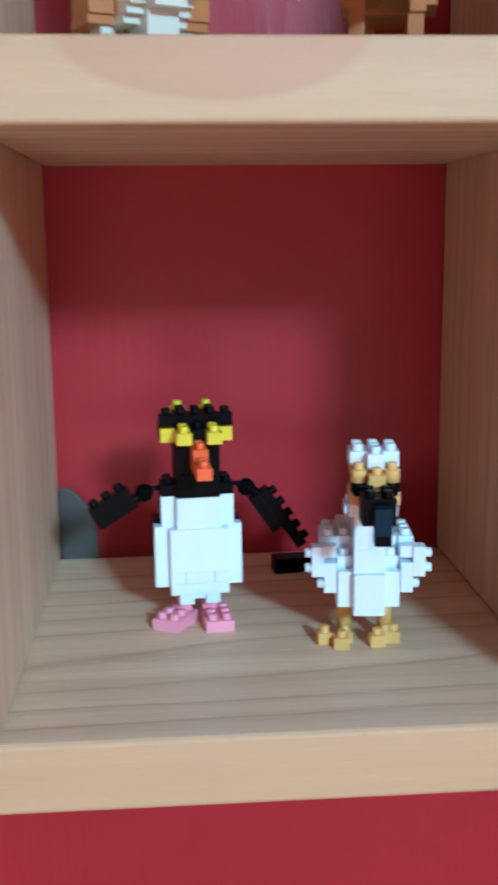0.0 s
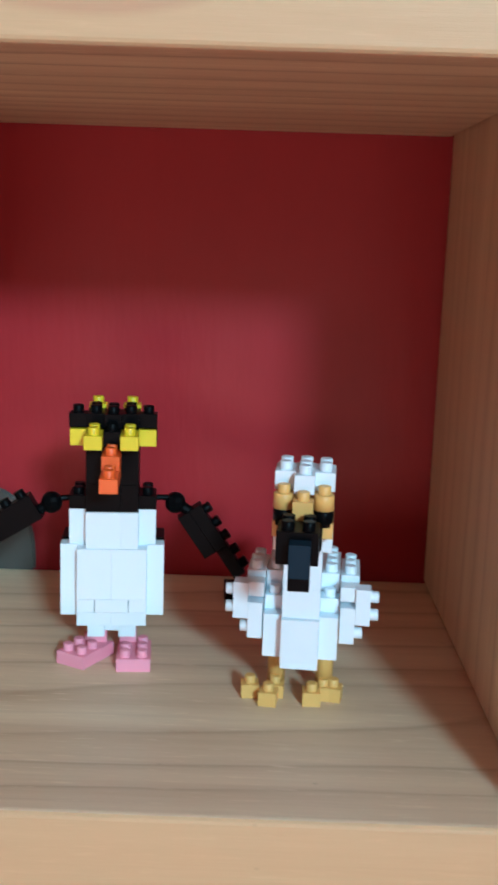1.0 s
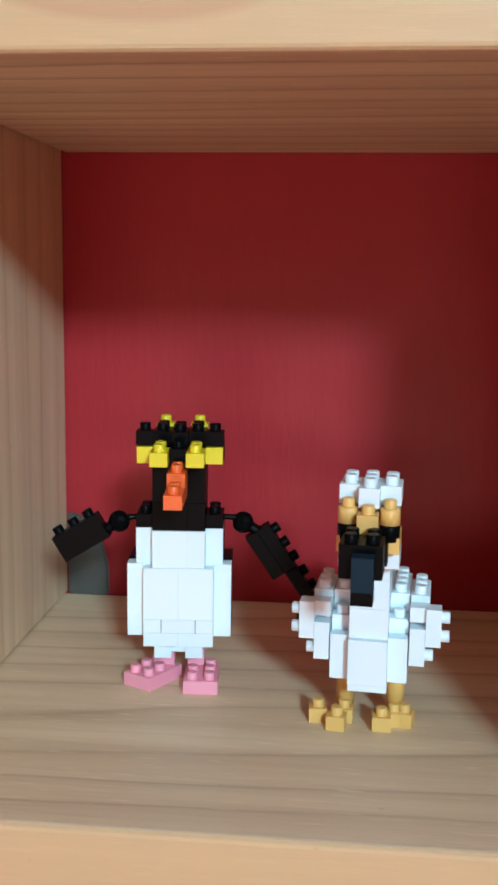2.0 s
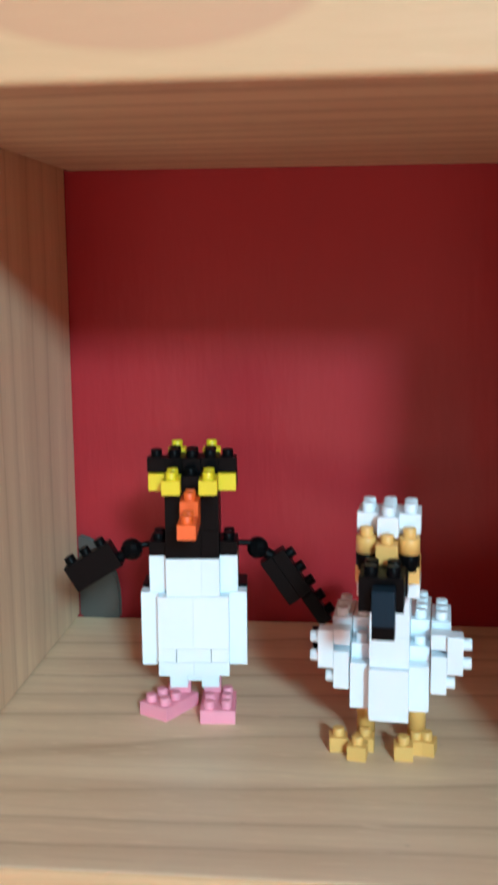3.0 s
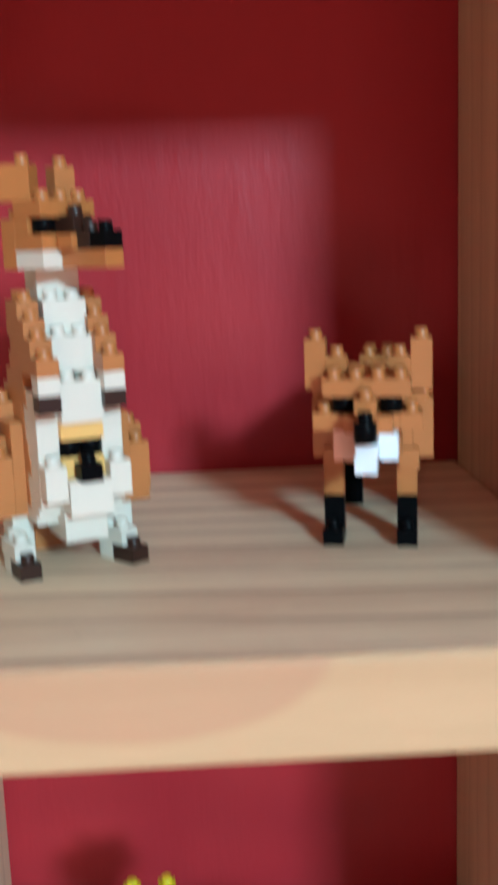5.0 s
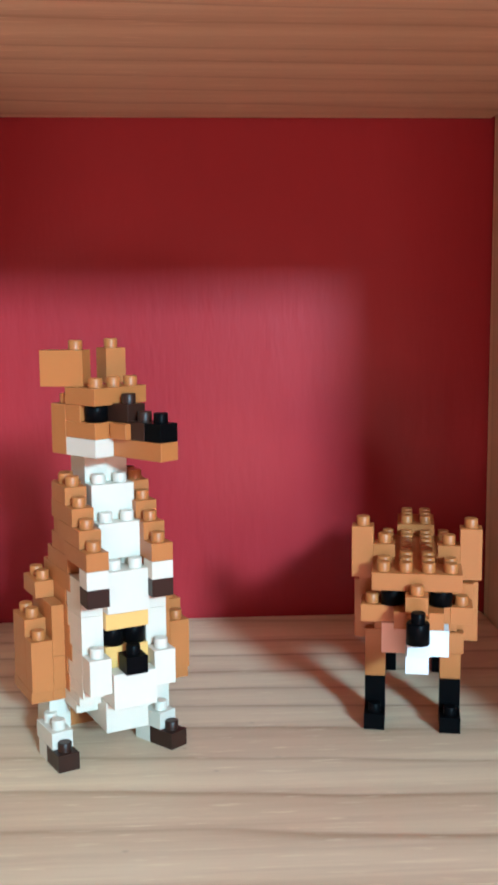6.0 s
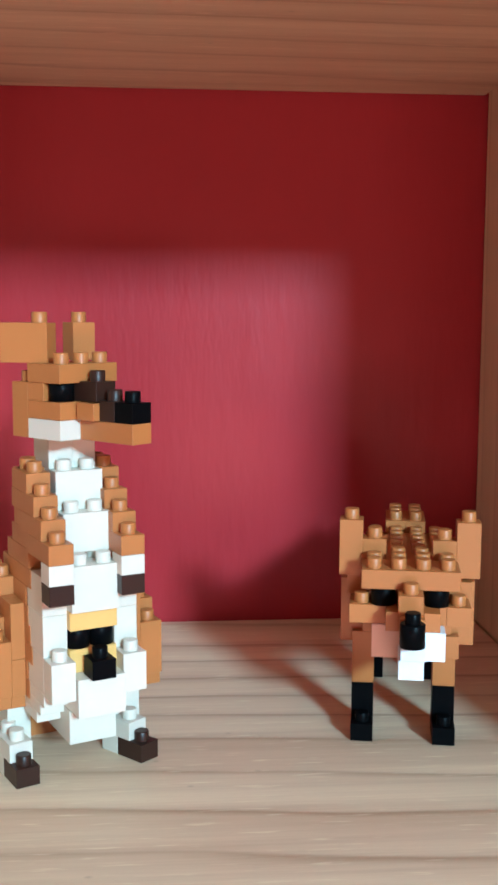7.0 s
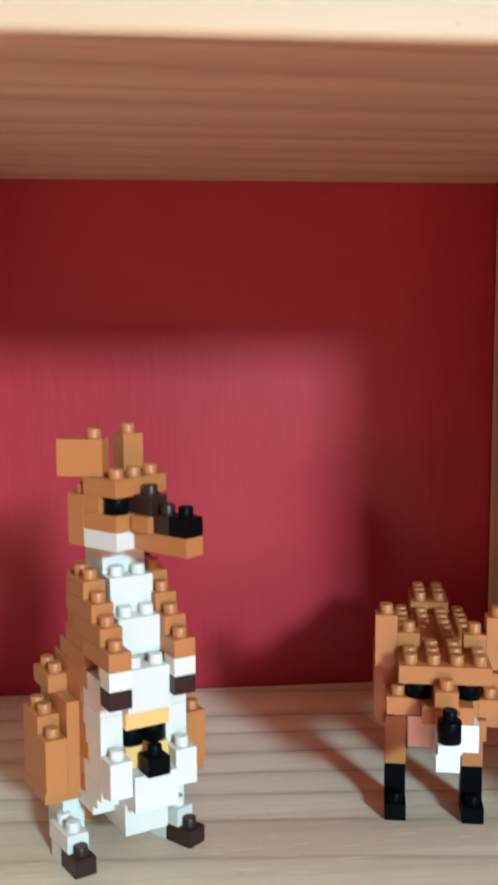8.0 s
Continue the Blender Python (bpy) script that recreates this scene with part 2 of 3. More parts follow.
def wall_with_openings(x0, x1, y0, y1, openings):
    """Boxes of a wall between x0 and x1 that leaves out openings (centre x, centre z, width, height), given from left to right."""
    boxes, at = [], x0
    for cx, cz, w, h in openings:
        boxes += [(at, cx - w / 2, y0, y1, FLOOR_Z, CEIL_Z), (cx - w / 2, cx + w / 2, y0, y1, FLOOR_Z, cz - h / 2), (cx - w / 2, cx + w / 2, y0, y1, cz + h / 2, CEIL_Z)]
        at = cx + w / 2
    return boxes + [(at, x1, y0, y1, FLOOR_Z, CEIL_Z)]


structure("wall_south", joined(wall_with_openings(X0, X1, ROOM_Y - 0.12, ROOM_Y, [(WIDE_FILL[0], WIDE_FILL[2], WIDE_FILL[3], WIDE_FILL[4]), (KEY[0], KEY[2], KEY[3], KEY[4])])),
          BOUNCE_WALL, "unseen terracotta wall added for bounce light, with openings for the key and fill lamps")
structure("wall_east", box(X1, X1 + 0.12, ROOM_Y, 0.12, FLOOR_Z, CEIL_Z), BOUNCE_WALL, "unseen terracotta wall added for warm bounce light")

# ---------------- the shelf unit ----------------
W, H, D, T = 0.130, 0.1289, 0.134, 0.0168
Z2 = 0.1465                       # top face of the middle board
ZTOP = Z2 + H                     # underside of the top board
shelf = tagged(new("cube_shelf"), "pale pine cube shelf with two open cells on a red wall", "shelf")


def board(name, x0, x1, z0, z1, body, front, label, depth=D):
    """One board with eased edges; its front strip shows the planed edge."""
    bm = box(x0, x1, -depth, -0.0005, z0, z1, 0.0012, 3)
    ob = part(name, bm, body, shelf, label)
    ob.data.materials.append(front)
    for f in ob.data.polygons:
        f.use_smooth = False
        if f.normal.y < -0.5:
            f.material_index = 1
    return ob


board("bottom_board", -T, W + T, -T, 0.0, SHELF_LOW, FRONT_LOW, "bottom pine board with dark grain lines")
board("middle_board", 0.0002, W - 0.0002, Z2 - T, Z2, SHELF_MID, FRONT_MID, "middle pine board with a rounded growth figure on its front")
board("top_board", 0.0002, W - 0.0002, ZTOP, ZTOP + T, SHELF_LOW, FRONT_TOP, "top pine board", 0.132)
board("side_panel", -T, 0.0, 0.0002, ZTOP + T, SIDE_WOOD, FRONT_TOP, "upright pine side panel")
board("side_panel", W, W + T, 0.0002, ZTOP + T, SIDE_WOOD, FRONT_TOP, "upright pine side panel")


def round_plate():
    """A flat steel plate with one quarter-round corner, standing against the wall."""
    bm = bmesh.new()
    w, h = 0.0125, 0.0255
    outline = [(0.0, 0.0), (w, 0.0)]
    for i in range(0, 15):
        a = i / 14 * math.pi / 2
        outline.append((w * math.cos(a) if i < 14 else 0.0, h * 0.22 + h * 0.78 * math.sin(a)))
    face = bm.faces.new([bm.verts.new((x, 0, z)) for x, z in outline])
    made = bmesh.ops.extrude_face_region(bm, geom=[face])
    bmesh.ops.translate(bm, verts=[v for v in made["geom"] if isinstance(v, bmesh.types.BMVert)], vec=(0, 0.0016, 0))
    bmesh.ops.recalc_face_normals(bm, faces=bm.faces[:])
    bmesh.ops.bevel(bm, geom=bm.edges[:], offset=0.0007, segments=2, affect="EDGES")
    return bm


plate = tagged(new("steel_plate", mesh_of("steel_plate", round_plate(), STEEL)), "dull grey steel plate with rounded corner against the wall", "bracket")
plate.matrix_world = pose(0.0004, -0.0024, 0.0)

# ---------------- toy bricks ----------------
U, L = 0.004, 0.0032           # one stud pitch, one brick height
STUD_R, STUD_H, GAP = 0.00124, 0.0018, 0.000008
MESHES = {}


def add_cylinder(bm, x, y, z, r, h, steps=16, chamfer=0.00012):
    rows = [(r, z), (r, z + h - chamfer), (r - chamfer, z + h)]
    loops = [[bm.verts.new((x + rr * math.cos(a * 2 * math.pi / steps), y + rr * math.sin(a * 2 * math.pi / steps), zz)) for a in range(steps)] for rr, zz in rows]
    for lo, hi in zip(loops, loops[1:]):
        for i in range(steps):
            f = bm.faces.new((lo[i], lo[(i + 1) % steps], hi[(i + 1) % steps], hi[i]))
            f.smooth = True
    bm.faces.new(loops[-1])
    return loops[0]


def brick_mesh(nx, ny, nz, studs, colour, shape):
    """One brick, its base corner at the origin. studs: the cells whose stud is bare."""
    key = (nx, ny, nz, studs, colour, shape)
    if key in MESHES:
        return MESHES[key]
    if shape == "round":
        bm = bmesh.new()
        bottom = add_cylinder(bm, nx * U / 2, ny * U / 2, 0.00003, nx * U / 2 - GAP, nz * L - 0.00006, 24, 0.00018)
        bm.faces.new(list(reversed(bottom)))
    else:
        bm = box(GAP, nx * U - GAP, GAP, ny * U - GAP, 0.00002, nz * L - 0.00002, 0.00005, 1)
    for i, j in studs:
        add_cylinder(bm, (i + 0.5) * U, (j + 0.5) * U, nz * L - 0.0001, STUD_R, STUD_H)
    MESHES[key] = mesh_of("brick", bm, PLASTIC[colour])
    return MESHES[key]


def figure(name, label, category, place, bricks):
    """A brick-built model. bricks: (colour, x, y, layer, nx, ny, layers[, part name[, shape]]) in studs and layers; the front faces -y.
    A stud shows only where no other brick covers it."""
    root = tagged(new(name), label, category, "brick-built toy animals")
    root.matrix_world = place
    for b in bricks:
        colour, x, y, z, nx, ny, nz = b[:7]
        pname = b[7] if len(b) > 7 and b[7] else "brick"
        shape = b[8] if len(b) > 8 else ""
        bare = []
        for i in range(int(nx)):
            for j in range(int(ny)):
                cx, cy, top = x + i + 0.5, y + j + 0.5, z + nz
                if shape != "tile" and not any(o is not b and o[1] - 0.3 < cx < o[1] + o[4] + 0.3 and o[2] - 0.3 < cy < o[2] + o[5] + 0.3 and o[3] <= top + 0.01 < o[3] + o[6] for o in bricks):
                    bare.append((i, j))
        ob = new(pname, brick_mesh(nx, ny, nz, tuple(bare), colour, shape))
        ob.parent = root
        ob.matrix_local = Matrix.Translation((x * U, y * U, z * L))
    return root


def loose(root, pname, colour, nx, ny, nz, studs, m, shape=""):
    """A brick that sits turned in its model, at the local pose m (of its base centre)."""
    ob = new(pname, brick_mesh(nx, ny, nz, tuple(studs), colour, shape))
    ob.parent = root
    ob.matrix_local = m @ Matrix.Translation((-nx * U / 2, -ny * U / 2, 0))
    return ob


def ball(root, pname, r, m, material):
    bm = bmesh.new()
    bmesh.ops.create_uvsphere(bm, u_segments=10, v_segments=7, radius=r)
    ob = part(pname, bm, material, root)
    ob.matrix_local = m
    return ob


def rod(root, pname, a, b, r, material):
    bm = bmesh.new()
    bmesh.ops.create_cone(bm, cap_ends=True, segments=12, radius1=r, radius2=r, depth=(Vector(b) - Vector(a)).length)
    ob = part(pname, bm, material, root)
    ob.matrix_local = Matrix.Translation((Vector(a) + Vector(b)) / 2) @ (Vector(b) - Vector(a)).to_track_quat("Z", "Y").to_matrix().to_4x4()
    return ob


# ---------------- penguin ----------------
def penguin():
    b = []
    # legs, lower belly, belly, flanks
    b += [("pink", -1.4, 0.9, 1, 1, 1, 1.6, "leg"), ("pink", 0.4, 0.9, 1, 1, 1, 1.6, "leg")]
    b += [("pink", 0.3, -1.7, 0, 2, 3, 1, "foot")]
    b += [("white", -0.4, -1.0, 2.9, 0.8, 3, 0.6, "", "tile"), ("white", -1.4, -1.2, 2.5, 1, 3, 1, "", "tile"), ("white", 0.4, -1.2, 2.5, 1, 3, 1, "", "tile")]
    b += [("white", -2, -1.5, 3.5, 2, 1, 1), ("white", 0, -1.5, 3.5, 2, 1, 1), ("white", -2, -1.5, 4.5, 1, 1, 1), ("white", -0.965, -1.5, 4.5, 1.93, 1, 1), ("white", 1, -1.5, 4.5, 1, 1, 1)]
    b += [("white", -2, -1.5, 5.5, 2, 1, 3.8), ("white", 0, -1.5, 5.5, 2, 1, 3.8)]
    for s in (-3, 2):
        b += [("white", s, -0.75, 4, 1, 1, 5.4)]
        b += [("black", s, 0.25, 4, 1, 2, 5.6)]
    b += [("black", -2, 2.25, 3, 4, 1, 9), ("white", -2, -0.5, 4, 4, 2, 5)]
    # chest and shoulders
    b += [("white", -1.5, -1.4, 9.3, 2, 2, 2.7), ("white", 0.5, -1.4, 9.3, 1, 2, 2.7)]
    for s in (-2.5, 1.5):
        b += [("white", s, -0.6, 9, 1, 1, 3), ("black", s, 0.4, 9, 1, 2, 3), ("black", s, -0.6, 12, 1, 2, 1, "shoulder")]
    b += [("black", -1.5, 0.75, 9, 3, 2, 3)]
    # collar, head
    b += [("black", -1.5, -1.25, 12, 2, 3, 2), ("black", 0.5, -1.25, 12, 1, 3, 2)]
    b += [("black", -1.5, -1.25, 14, 3, 3, 3, "head")]
    b += [("orange", -0.5, -5.25, 14.6, 1, 4, 1, "beak"), ("orange", -0.5, -3.25, 15.6, 1, 2, 1, "beak")]
    # brows and crest
    for s in (-1.5, 0.5):
        b += [("yellow", s, -2.8, 16.9, 1, 2, 1, "brow")]
        b += [("black", s, -0.6, 18, 1, 2, 1, "crest"), ("yellow", s, 1.6, 18.2, 1, 1, 1, "crest")]
    b += [("black", -0.5, -1.9, 17, 1, 3, 1, "crest"), ("black", -0.5, -0.9, 18, 1, 2, 1, "crest")]
    for s in (-2.5, 1.5):
        b += [("yellow", s * 0.97, -0.75, 16.7, 1, 1, 1.2, "brow", "tile"), ("black", s, -0.55, 18, 1, 1, 1, "crest"), ("black", s, 0.3, 16.8, 1, 1, 1.2, "head", "tile")]
    b += [("black", -1.5, 0.6, 17, 3, 2, 1, "head")]
    root = figure("toy_penguin", "black and white brick-built penguin with yellow brows, pink feet", "toy",
                  pose(0.0453, -0.0667, 0, 0, 0, 5), b)
    # the splayed foot
    loose(root, "foot", "pink", 2, 3, 1, [(0, 0), (1, 0), (0, 1), (1, 1), (0, 2)], pose(-0.0065, 0.0014, 0, 0, 0, -34))
    # wings on ball joints
    black = PLASTIC["black"]
    rod(root, "wing_joint", (-0.010, 0.002, 0.040), (-0.0128, 0.0015, 0.0398), 0.0007, black)
    ball(root, "wing_joint", 0.0026, pose(-0.0143, 0.001, 0.0390), black)
    rod(root, "wing_joint", (-0.0145, 0.001, 0.0390), (-0.0175, 0.0005, 0.0370), 0.0013, black)
    loose(root, "wing", "black", 3, 1, 2, [(0, 0), (1, 0), (2, 0)], pose(-0.0212, 0.000, 0.0328, 0, -31, 0))
    rod(root, "wing_joint", (0.010, 0.003, 0.040), (0.0128, 0.0035, 0.0398), 0.0007, black)
    ball(root, "wing_joint", 0.0026, pose(0.0145, 0.004, 0.0385), black)
    rod(root, "wing_joint", (0.0147, 0.004, 0.0385), (0.0182, 0.004, 0.0362), 0.0013, black)
    arm = pose(0.0184, 0.004, 0.0372, 0, 56, 0)
    loose(root, "wing", "black", 3, 1, 1, [], arm @ pose(0.006, 0, -0.0040))
    loose(root, "wing", "black", 3, 1, 1, [(0, 0), (1, 0), (2, 0)], arm @ pose(0.006, 0, -0.0008))
    loose(root, "wing", "black", 2, 1, 1, [(0, 0), (1, 0)], arm @ pose(0.0162, 0, -0.0008))
    return root


penguin()

# ---------------- goose ----------------
def goose():
    b = []
    # chest and body; y = 0 is the breast's front
    b += [("white", -1, -0.35, 4, 2, 2, 3, "breast"), ("white", -1, 0, 3.4, 2, 2, 0.6, "", "tile")]
    b += [("white", -1, 0, 7, 2, 2, 2, "breast"), ("white", -1, 0, 9, 1, 2, 2, "breast"), ("white", 0.03, 0, 9, 0.97, 2, 2, "breast", "tile"), ("white", -1, -0.2, 11, 2, 2, 2, "neck"), ("white", -1, 2, 4, 2, 5, 5), ("white", -1, 1.75, 9, 2, 1, 4)]
    for s in (-2, 1):
        b += [("white", s, 0.4, 4, 1, 1, 3), ("white", s, 1.4, 3.6, 1, 4, 3.4), ("white", s, 1.2, 7, 1, 1, 1), ("white", s, 2.2, 8.35, 1, 4, 1), ("white", s, 2.2, 7, 1, 4, 1.35)]
    for s in (-3.05, 2.05):
        b += [("white", s, 0.8, 8, 1, 1, 1, "", "tile"), ("white", s, 1.9, 8.4, 1, 3, 1), ("white", s, 1.6, 6, 1, 3, 2.4)]
    b += [("white", -1, 7, 7, 2, 2, 2, "tail"), ("white", -1, 8, 9, 2, 2, 1, "tail")]
    # head
    h = [("white", -1.5, -1.2, 12.25, 3, 2, 1.25, "head", "tile")]
    h += [("sand", -1.5, -1.5, 13.5, 3, 2, 1, "head", "tile"), ("sand", -1.2, -1.3, 14.5, 2.4, 2, 1, "head", "tile"), ("sand", -1.4, -1.2, 15.5, 2.8, 2, 0.75, "head", "tile")]
    for s in (-1.5, 0.5):
        h += [("black", s, -2.35, 14.25, 1, 1, 1, "eye", "round"), ("sand", s, -2.35, 15.25, 1, 1, 1, "cheek", "round")]
        h += [("white", s, -1.35, 16.25, 1, 2, 1.2, "crest")]
    h += [("sand", s, -2.2, 13.5, 1, 1, 1, "cheek") for s in (-1.5, 0.5)]
    h += [("sand", -0.5, -3.1, 14.95, 1, 1, 1.1, "brow"), ("white", -0.5, -2.2, 16.25, 1, 3, 1.2, "crest")]
    h += [("black", -1.1, -5.3, 12.97, 2, 2, 2, "bill"), ("black", -1, -3.3, 13.12, 2, 1, 1.4, "bill", "tile")]
    h += [("slate", -0.45, -6.2, 12.52, 1, 1, 2, "bill", "tile"), ("black", -0.45, -6.1, 11.72, 1, 1, 0.8, "bill", "tile")]
    b += [(c, x, y - 0.6, z + 0.1, *rest) for c, x, y, z, *rest in h]
    root = figure("toy_goose", "white brick-built goose with black bill and ochre feet", "toy", pose(0.0888, -0.0930, 0, 0, 0, -4.8), b)
    # flank bricks laid on their sides, studs outwards
    for s in (-1, 1):
        turn = pose(0, 0, 0, 0, 90 * s, 0)
        loose(root, "wing", "white", 2, 1, 1, [(0 if s < 0 else 1, 0)], pose(s * 0.0083, 0.0042, 0.0205) @ turn)
        loose(root, "wing", "white", 2, 1, 1, [(0, 0), (1, 0)], pose(s * 0.0115, 0.0042, 0.0248) @ turn)
    # legs and toes
    for s, toes in ((-1, ((-0.0012, -0.0068, -4), (-0.0056, -0.0032, 8))), (1, ((-0.0025, -0.0052, 4), (0.0022, -0.0022, -9)))):
        x, y = s * 0.0054, 0.0125
        loose(root, "leg", "sand", 1, 1, 3, [], pose(x, y, 0.0032), "round")
        loose(root, "foot", "sand", 1, 1, 0.95, [(0, 0)], pose(x, y - 0.0022, 0))
        for dx, dy, rz in toes:
            loose(root, "toe", "sand", 1, 1, 1, [(0, 0)], pose(x + dx, y + dy - 0.0001, 0, 0, 0, rz))
    return root


goose()

# ---------------- kangaroo ----------------
def kangaroo():
    b = []
    # belly and chest; y = 0 is the pouch's front
    b += [("cream", -1, 0.25, 2.2, 2, 3, 1.8, "belly"), ("cream", -0.97, -0.8, 4, 2, 3, 2, "belly")]
    for s in (-2, 1):
        b += [("cream", s, -0.65, 4.9, 1, 1, 2, "paw"), ("cream", s, 0.35, 6.9, 1, 2, 2.1), ("cream", s, 0.35, 9, 1, 2, 2), ("cream", s, 0.4, 4.3, 1, 3, 0.7, "", "tile"), ("cream", s, 0.9, 3.7, 1, 3, 0.6, "", "tile"), ("cream", s, 1.4, 3.1, 1, 3, 0.6, "", "tile")]
        b += [("cream", s, 0.4, 5, 1, 2, 1.9, "", "tile")]
    b += [("sand", -1, 0, 8.2, 2, 1, 1, "pouch"), ("black", -1, 0.1, 7.2, 1, 1, 1, "joey_eye", "round"), ("black", 0, 0.1, 7.2, 1, 1, 1, "joey_eye", "round"),
          ("sand", -1, 0.1, 6, 2, 1, 1.2, "pouch", "tile"), ("black", -0.5, -1.15, 6, 1, 1, 1, "joey_nose")]
    b += [("cream", -1, -0.3, 9.2, 2, 2, 2.35, "chest"), ("cream", -1, 0.6, 12, 2, 2, 2, "chest"), ("cream", -1, 1.45, 14, 2, 2, 2, "chest"),
          ("cream", -1, 2.3, 16, 1, 2, 2, "neck", "tile"), ("cream", 0, 2.3, 16, 1, 2, 2, "neck", "tile")]
    # arms: shoulders step down and forward to the hands
    for s, o in ((-2.2, 0), (0.9, 0.4)):
        b += [("tan", s, -1.2 + o, 12, 1, 3, 1, "arm"), ("tan", s, -0.3 + o, 13, 1, 3, 1, "arm"), ("tan", s, 0.6 + o, 14, 1, 3, 1, "arm"), ("tan", s, 1.5 + o, 15, 1, 2, 1, "arm"),
              ("cream", s, -1.2 + o, 11, 1, 1, 1, "arm"), ("brown", s, -1.2 + o, 10, 1, 1, 1, "hand")]
    # back, deeper each layer down
    for z in range(4, 16):
        back = 3.9 + max(0.0, 12.5 - z) * 0.75
        front = 2.2 if z < 12 else 2.4 + 0.4 * (z - 12)
        n = max(1, int(back - front + 0.5))
        b += [("tan", -2.03, back - n, z, 4.06, n, 1, "back")]
    b += [("tan", -1.9, 2.46, 4.03, 3.8, 2, 7.9, "back", "tile")]
    # thighs
    for s, o, c in ((-2.6, -3.6, -2.9), (2.2, 3.2, 2.3)):
        b += [("tan", s, 2.8, 6, 1, 1, 3, "thigh"), ("tan", s, 2.8, 4, 1, 2, 2, "thigh"), ("tan", s, 3.8, 6, 1, 2, 3, "thigh"), ("tan", o, 2.8, 4, 1, 1, 3, "thigh"), ("tan", o, 3.8, 4, 1, 2, 4, "thigh"),
              ("tan", c, 4.3, 9, 1, 2, 1, "thigh"), ("tan", o, 3.0, 3.3, 1, 3, 0.7, "thigh", "tile"), ("tan", s, 3.0, 3.3, 1, 3, 0.7, "thigh", "tile")]
        b += [("cream", s - 0.1 if s < 0 else s + 0.1, 3.3, 1, 1, 2, 2.3, "leg", "tile")]
    b += [("tan", -1, 6.0, 0, 2, 4, 2, "tail"), ("tan", -1, 5.0, 2, 2, 3, 2, "tail")]
    root = figure("toy_kangaroo", "caramel and cream brick-built kangaroo with a joey in its pouch", "toy", pose(0.0400, -0.0915, Z2, 0, 0, 24), b)
    for x, rz in ((-0.0102, 4), (0.0107, 21)):
        m = pose(x, 0.0062, 0, 0, 0, rz)
        loose(root, "foot", "brown", 1, 1.5, 1, [(0, 0)], m @ pose(0, 0.0010, 0))
        loose(root, "foot", "cream", 1, 1, 1, [], m @ pose(0, 0.0060, 0))
        loose(root, "foot", "cream", 1, 2, 1, [(0, 0), (0, 1)], m @ pose(0, 0.0050, 0.0032))
    # head, turned further to its side; y = 0 is the middle of the head
    turn = pose(-0.0012, 0.0087, -0.0009, 0, 0, 21)
    h = [("cream", -1.5, -1.5, 18, 1, 2, 1, "jaw"), ("cream", -0.5, -1.5, 18, 2, 2, 1, "jaw"), ("tan", -1.5, 0.5, 18, 3, 1, 2.8, "head"), ("tan", -0.5, -4.5, 18, 1, 3, 1, "jaw"),
         ("tan", -1.5, -1.5, 19, 3, 2, 0.9, "head"), ("tan", -0.8, -2.65, 19.02, 1, 1, 0.86, "snout", "tile"), ("brown", -0.5, -3.5, 19, 1, 1, 1, "snout"), ("black", -0.5, -4.5, 19, 1, 1, 1, "nose"),
         ("tan", -1.5, -0.5, 19.9, 3, 1, 0.9, "head"), ("black", -1.45, -1.45, 19.9, 1, 1, 0.9, "eye", "round"), ("black", 0.45, -1.45, 19.9, 1, 1, 0.9, "eye", "round"), ("brown", -0.5, -2.5, 19.9, 1, 2, 1, "snout"),
         ("tan", -1.5, -1.5, 20.8, 3, 2, 0.95, "head")]
    for colour, x, y, z, nx, ny, nz, *rest in h:
        bare = []
        for i in range(nx):
            for j in range(ny):
                cx, cy = x + i + 0.5, y + j + 0.5
                if "tile" not in rest and not any(o[1] - 0.3 < cx < o[1] + o[4] + 0.3 and o[2] - 0.3 < cy < o[2] + o[5] + 0.3 and abs(o[3] - z - nz) < 0.15 for o in h) and colour != "cream" and not (z > 20 and j == 1):
                    bare.append((i, j))
        loose(root, rest[0], colour, nx, ny, nz, bare, turn @ Matrix.Translation(((x + nx / 2) * U, (y + ny / 2) * U, z * L)), "round" if "round" in rest else "")
    loose(root, "ear", "tan", 2, 1, 2, [(1, 0)], turn @ pose(-0.0046, 0.0034, 21.75 * L, 0, 0, -60))
    loose(root, "ear", "tan", 1, 1, 2, [(0, 0)], turn @ pose(0.0062, 0.0036, 21.75 * L, 0, 0, -14))
    return root


kangaroo()

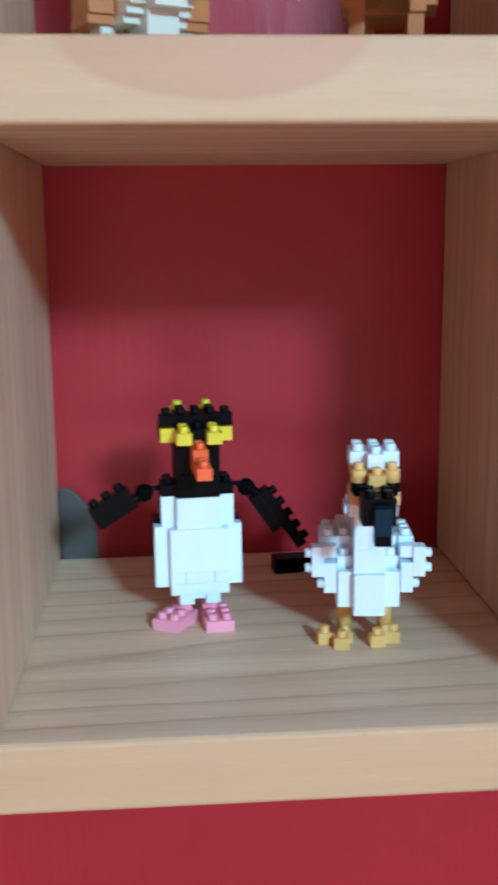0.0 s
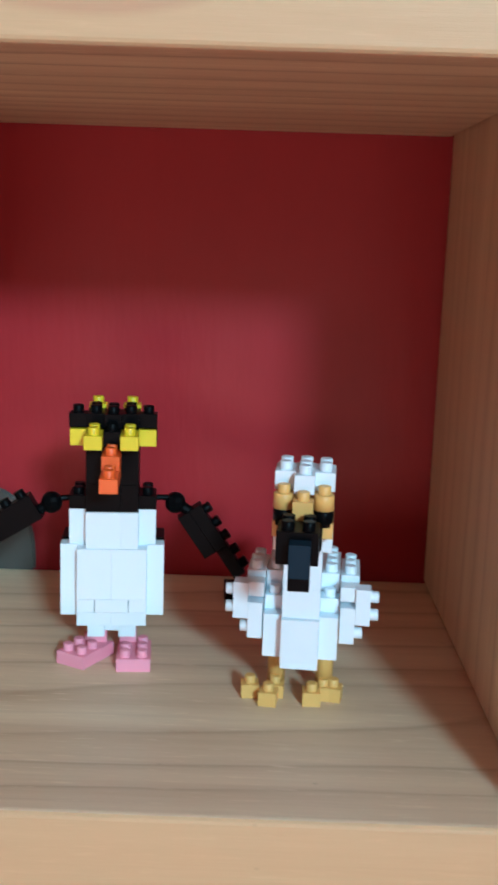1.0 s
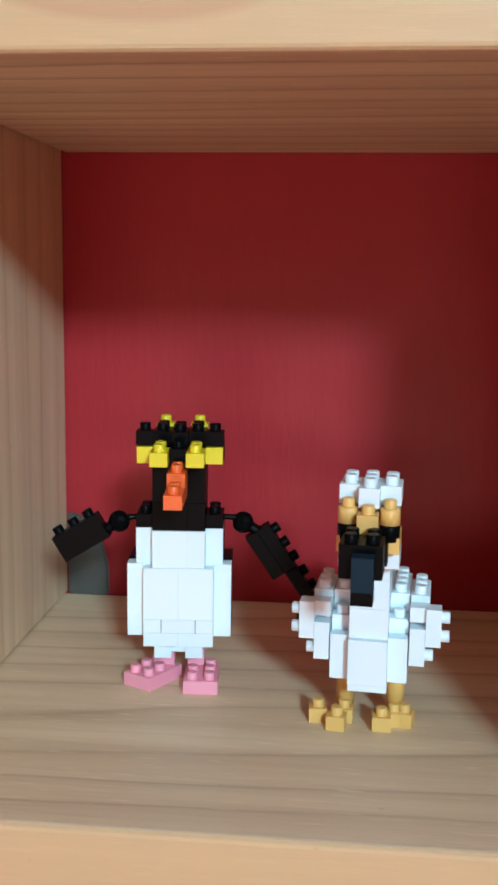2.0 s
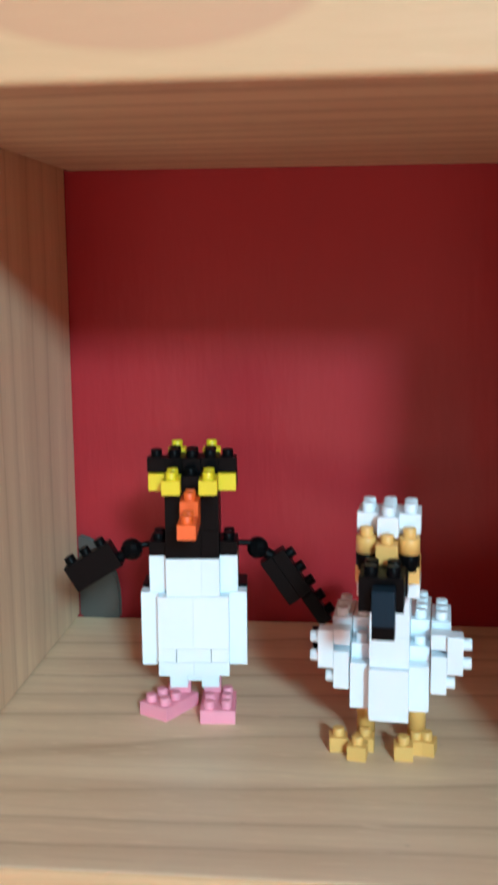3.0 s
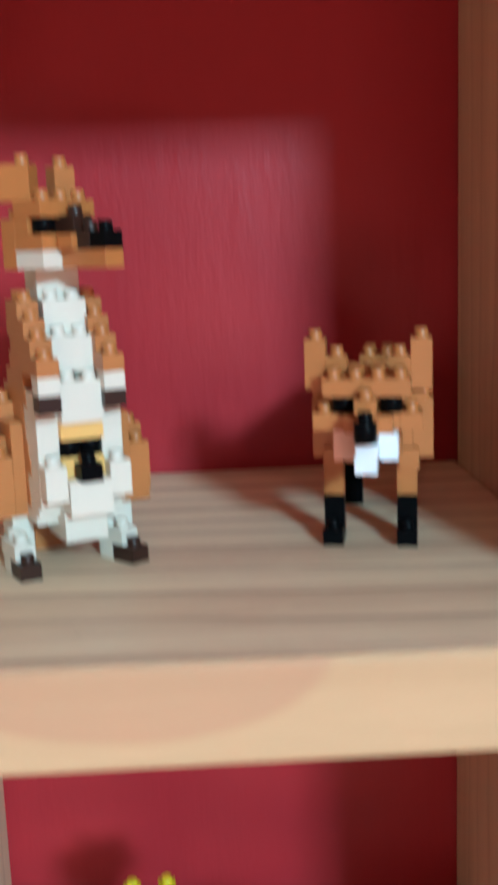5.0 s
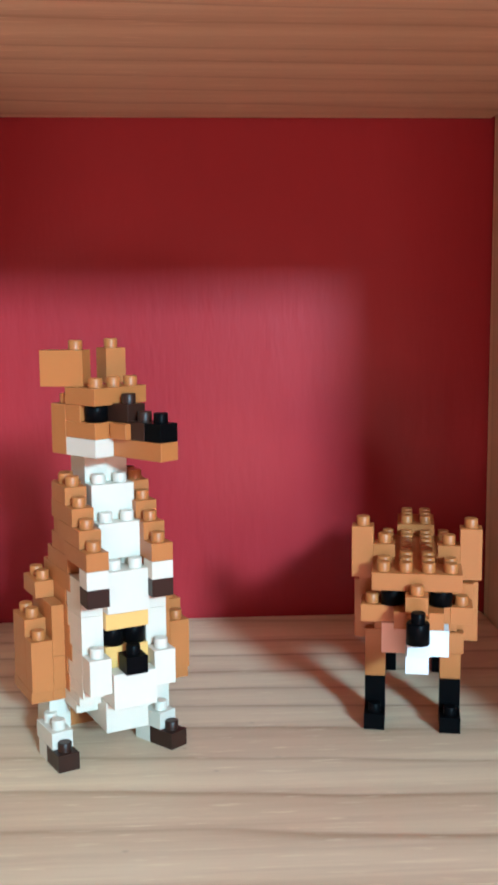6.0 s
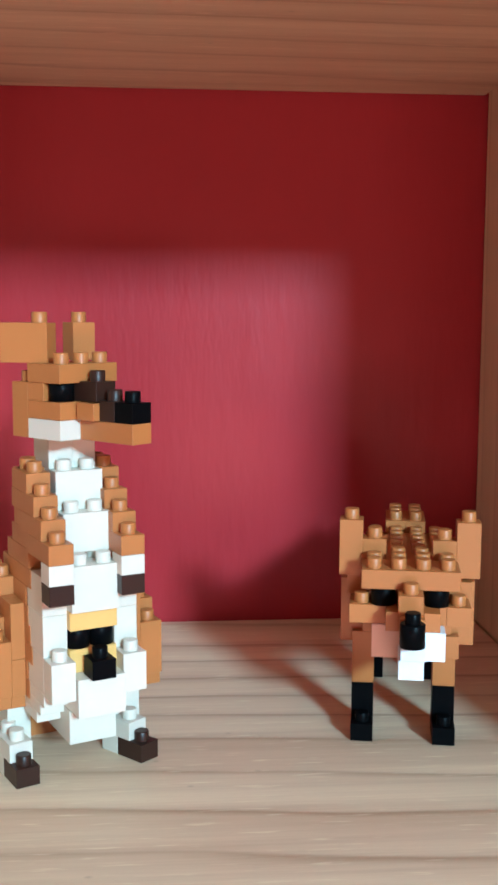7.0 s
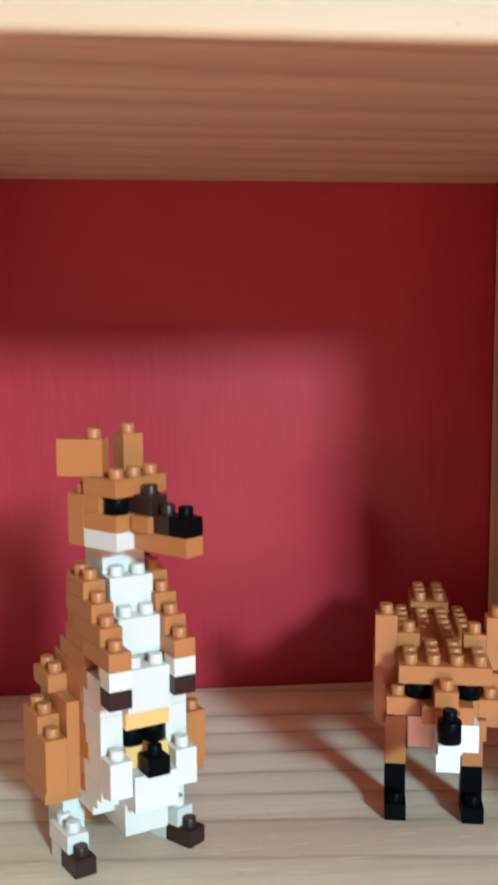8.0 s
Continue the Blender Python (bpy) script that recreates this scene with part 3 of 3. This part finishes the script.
# ---------------- fox ----------------
def fox():
    b = []
    # legs; y = 0 is the front of the fore legs, x = 0.25 the middle of the animal
    for s in (-2.2, 1.45):
        b += [("black", s, -1, 0, 1, 1, 1, "paw"), ("black", s, 0, 0, 1, 1, 3, "leg"), ("tan", s, 0, 3, 1, 1, 3, "leg")]
    b += [("tan", 1.57, -0.25, 4.7, 1, 2, 1.3, "leg", "tile")]
    for s in (-1.75, 1.25):
        b += [("black", s, 7.5, 0, 1, 1, 3, "leg"), ("tan", s, 7.5, 3, 1, 1, 3, "leg")]
    # body
    b += [("tan", -2.75, 0.4, 5.3, 1, 4, 3.7, "flank"), ("tan", 2.25, 0.4, 5.3, 1, 4, 3.7, "flank"), ("tan", -1.75, 0, 6, 4, 4, 2.5, "", "tile"), ("tan", -1.75, 4, 5.5, 4, 5, 3.5),
          ("tan", -1.75, 2.5, 8.5, 1, 5, 1.35), ("tan", 1.25, 2.5, 8.5, 1, 5, 1.35), ("tan", -0.75, 0.45, 8.5, 1, 6, 1.6), ("tan", 0.25, 0.45, 8.5, 1, 6, 1.6),
          ("tan", -0.75, 6.5, 9, 1, 3, 1.85), ("tan", 0.25, 6.5, 9, 1, 3, 1.85)]
    # head
    b += [("tan", -1.75, -3.1, 9, 4, 3, 1, "head", "tile"), ("tan", -2.25, -4.0, 8, 1.5, 2, 1, "cheek"), ("tan", 1.75, -4.0, 8, 1, 2, 1, "cheek"), ("tan", 1.25, -3.98, 8, 0.5, 2, 1, "cheek", "tile"),
          ("tan", -0.75, -3.9, 8, 2, 2, 1, "head", "tile"), ("tan", 1.85, -2.6, 9, 1, 1, 0.9, "cheek"), ("tan", -2.4, -2.4, 9, 0.65, 2, 1.6, "cheek", "tile"), ("tan", -1.25, -2.5, 6, 3, 2, 2, "head", "tile"),
          ("black", -1.35, -4.2, 9, 1, 1, 1, "eye", "round"), ("black", 0.85, -4.2, 9, 1, 1, 1, "eye", "round"), ("tan", -0.25, -5.45, 9, 1, 2, 1, "snout"),
          ("tan", -0.75, -5.0, 8, 2.2, 1, 1, "snout", "tile"),
          ("tan", -1.75, -4.5, 10, 4, 2, 1, "brow"), ("tan", -0.75, -2.5, 10, 2, 1, 1, "head"),
          # the left muzzle block is a pale brick with its shade coloured in
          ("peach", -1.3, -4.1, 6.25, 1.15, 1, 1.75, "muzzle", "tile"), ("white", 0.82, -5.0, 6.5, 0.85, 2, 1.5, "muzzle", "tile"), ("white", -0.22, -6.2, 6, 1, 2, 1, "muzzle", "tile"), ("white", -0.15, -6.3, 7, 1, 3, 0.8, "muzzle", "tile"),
          ("black", -0.2, -6.9, 7.8, 1, 1, 1.2, "nose", "round"), ("tan", -0.2, -5.9, 8, 1, 2, 1, "snout")]
    for s, o in ((-1.75, -2.75), (1.2, 2.2)):
        b += [("tan", s, -2.45, 10.05, 1, 1, 2, "ear"), ("tan", o, -2.45, 10.05, 1, 1, 3, "ear")]
    return figure("toy_fox", "caramel brick-built fox with black legs and white muzzle", "toy", pose(0.0941, -0.0751, Z2, 0, 0, -12), b)


fox()


# ---------------- a fallen brick ----------------
fallen = tagged(new("toy_brick", brick_mesh(3, 1.25, 2, ((0, 0), (1, 0), (2, 0)), "black", "")), "single black toy brick lying on its side on the pine shelf", "toy brick")
fallen.matrix_world = pose(0.0710, -0.0250, 1.25 * U, 0, 0, 6) @ pose(0, 0, 0, -90, 0, 0)
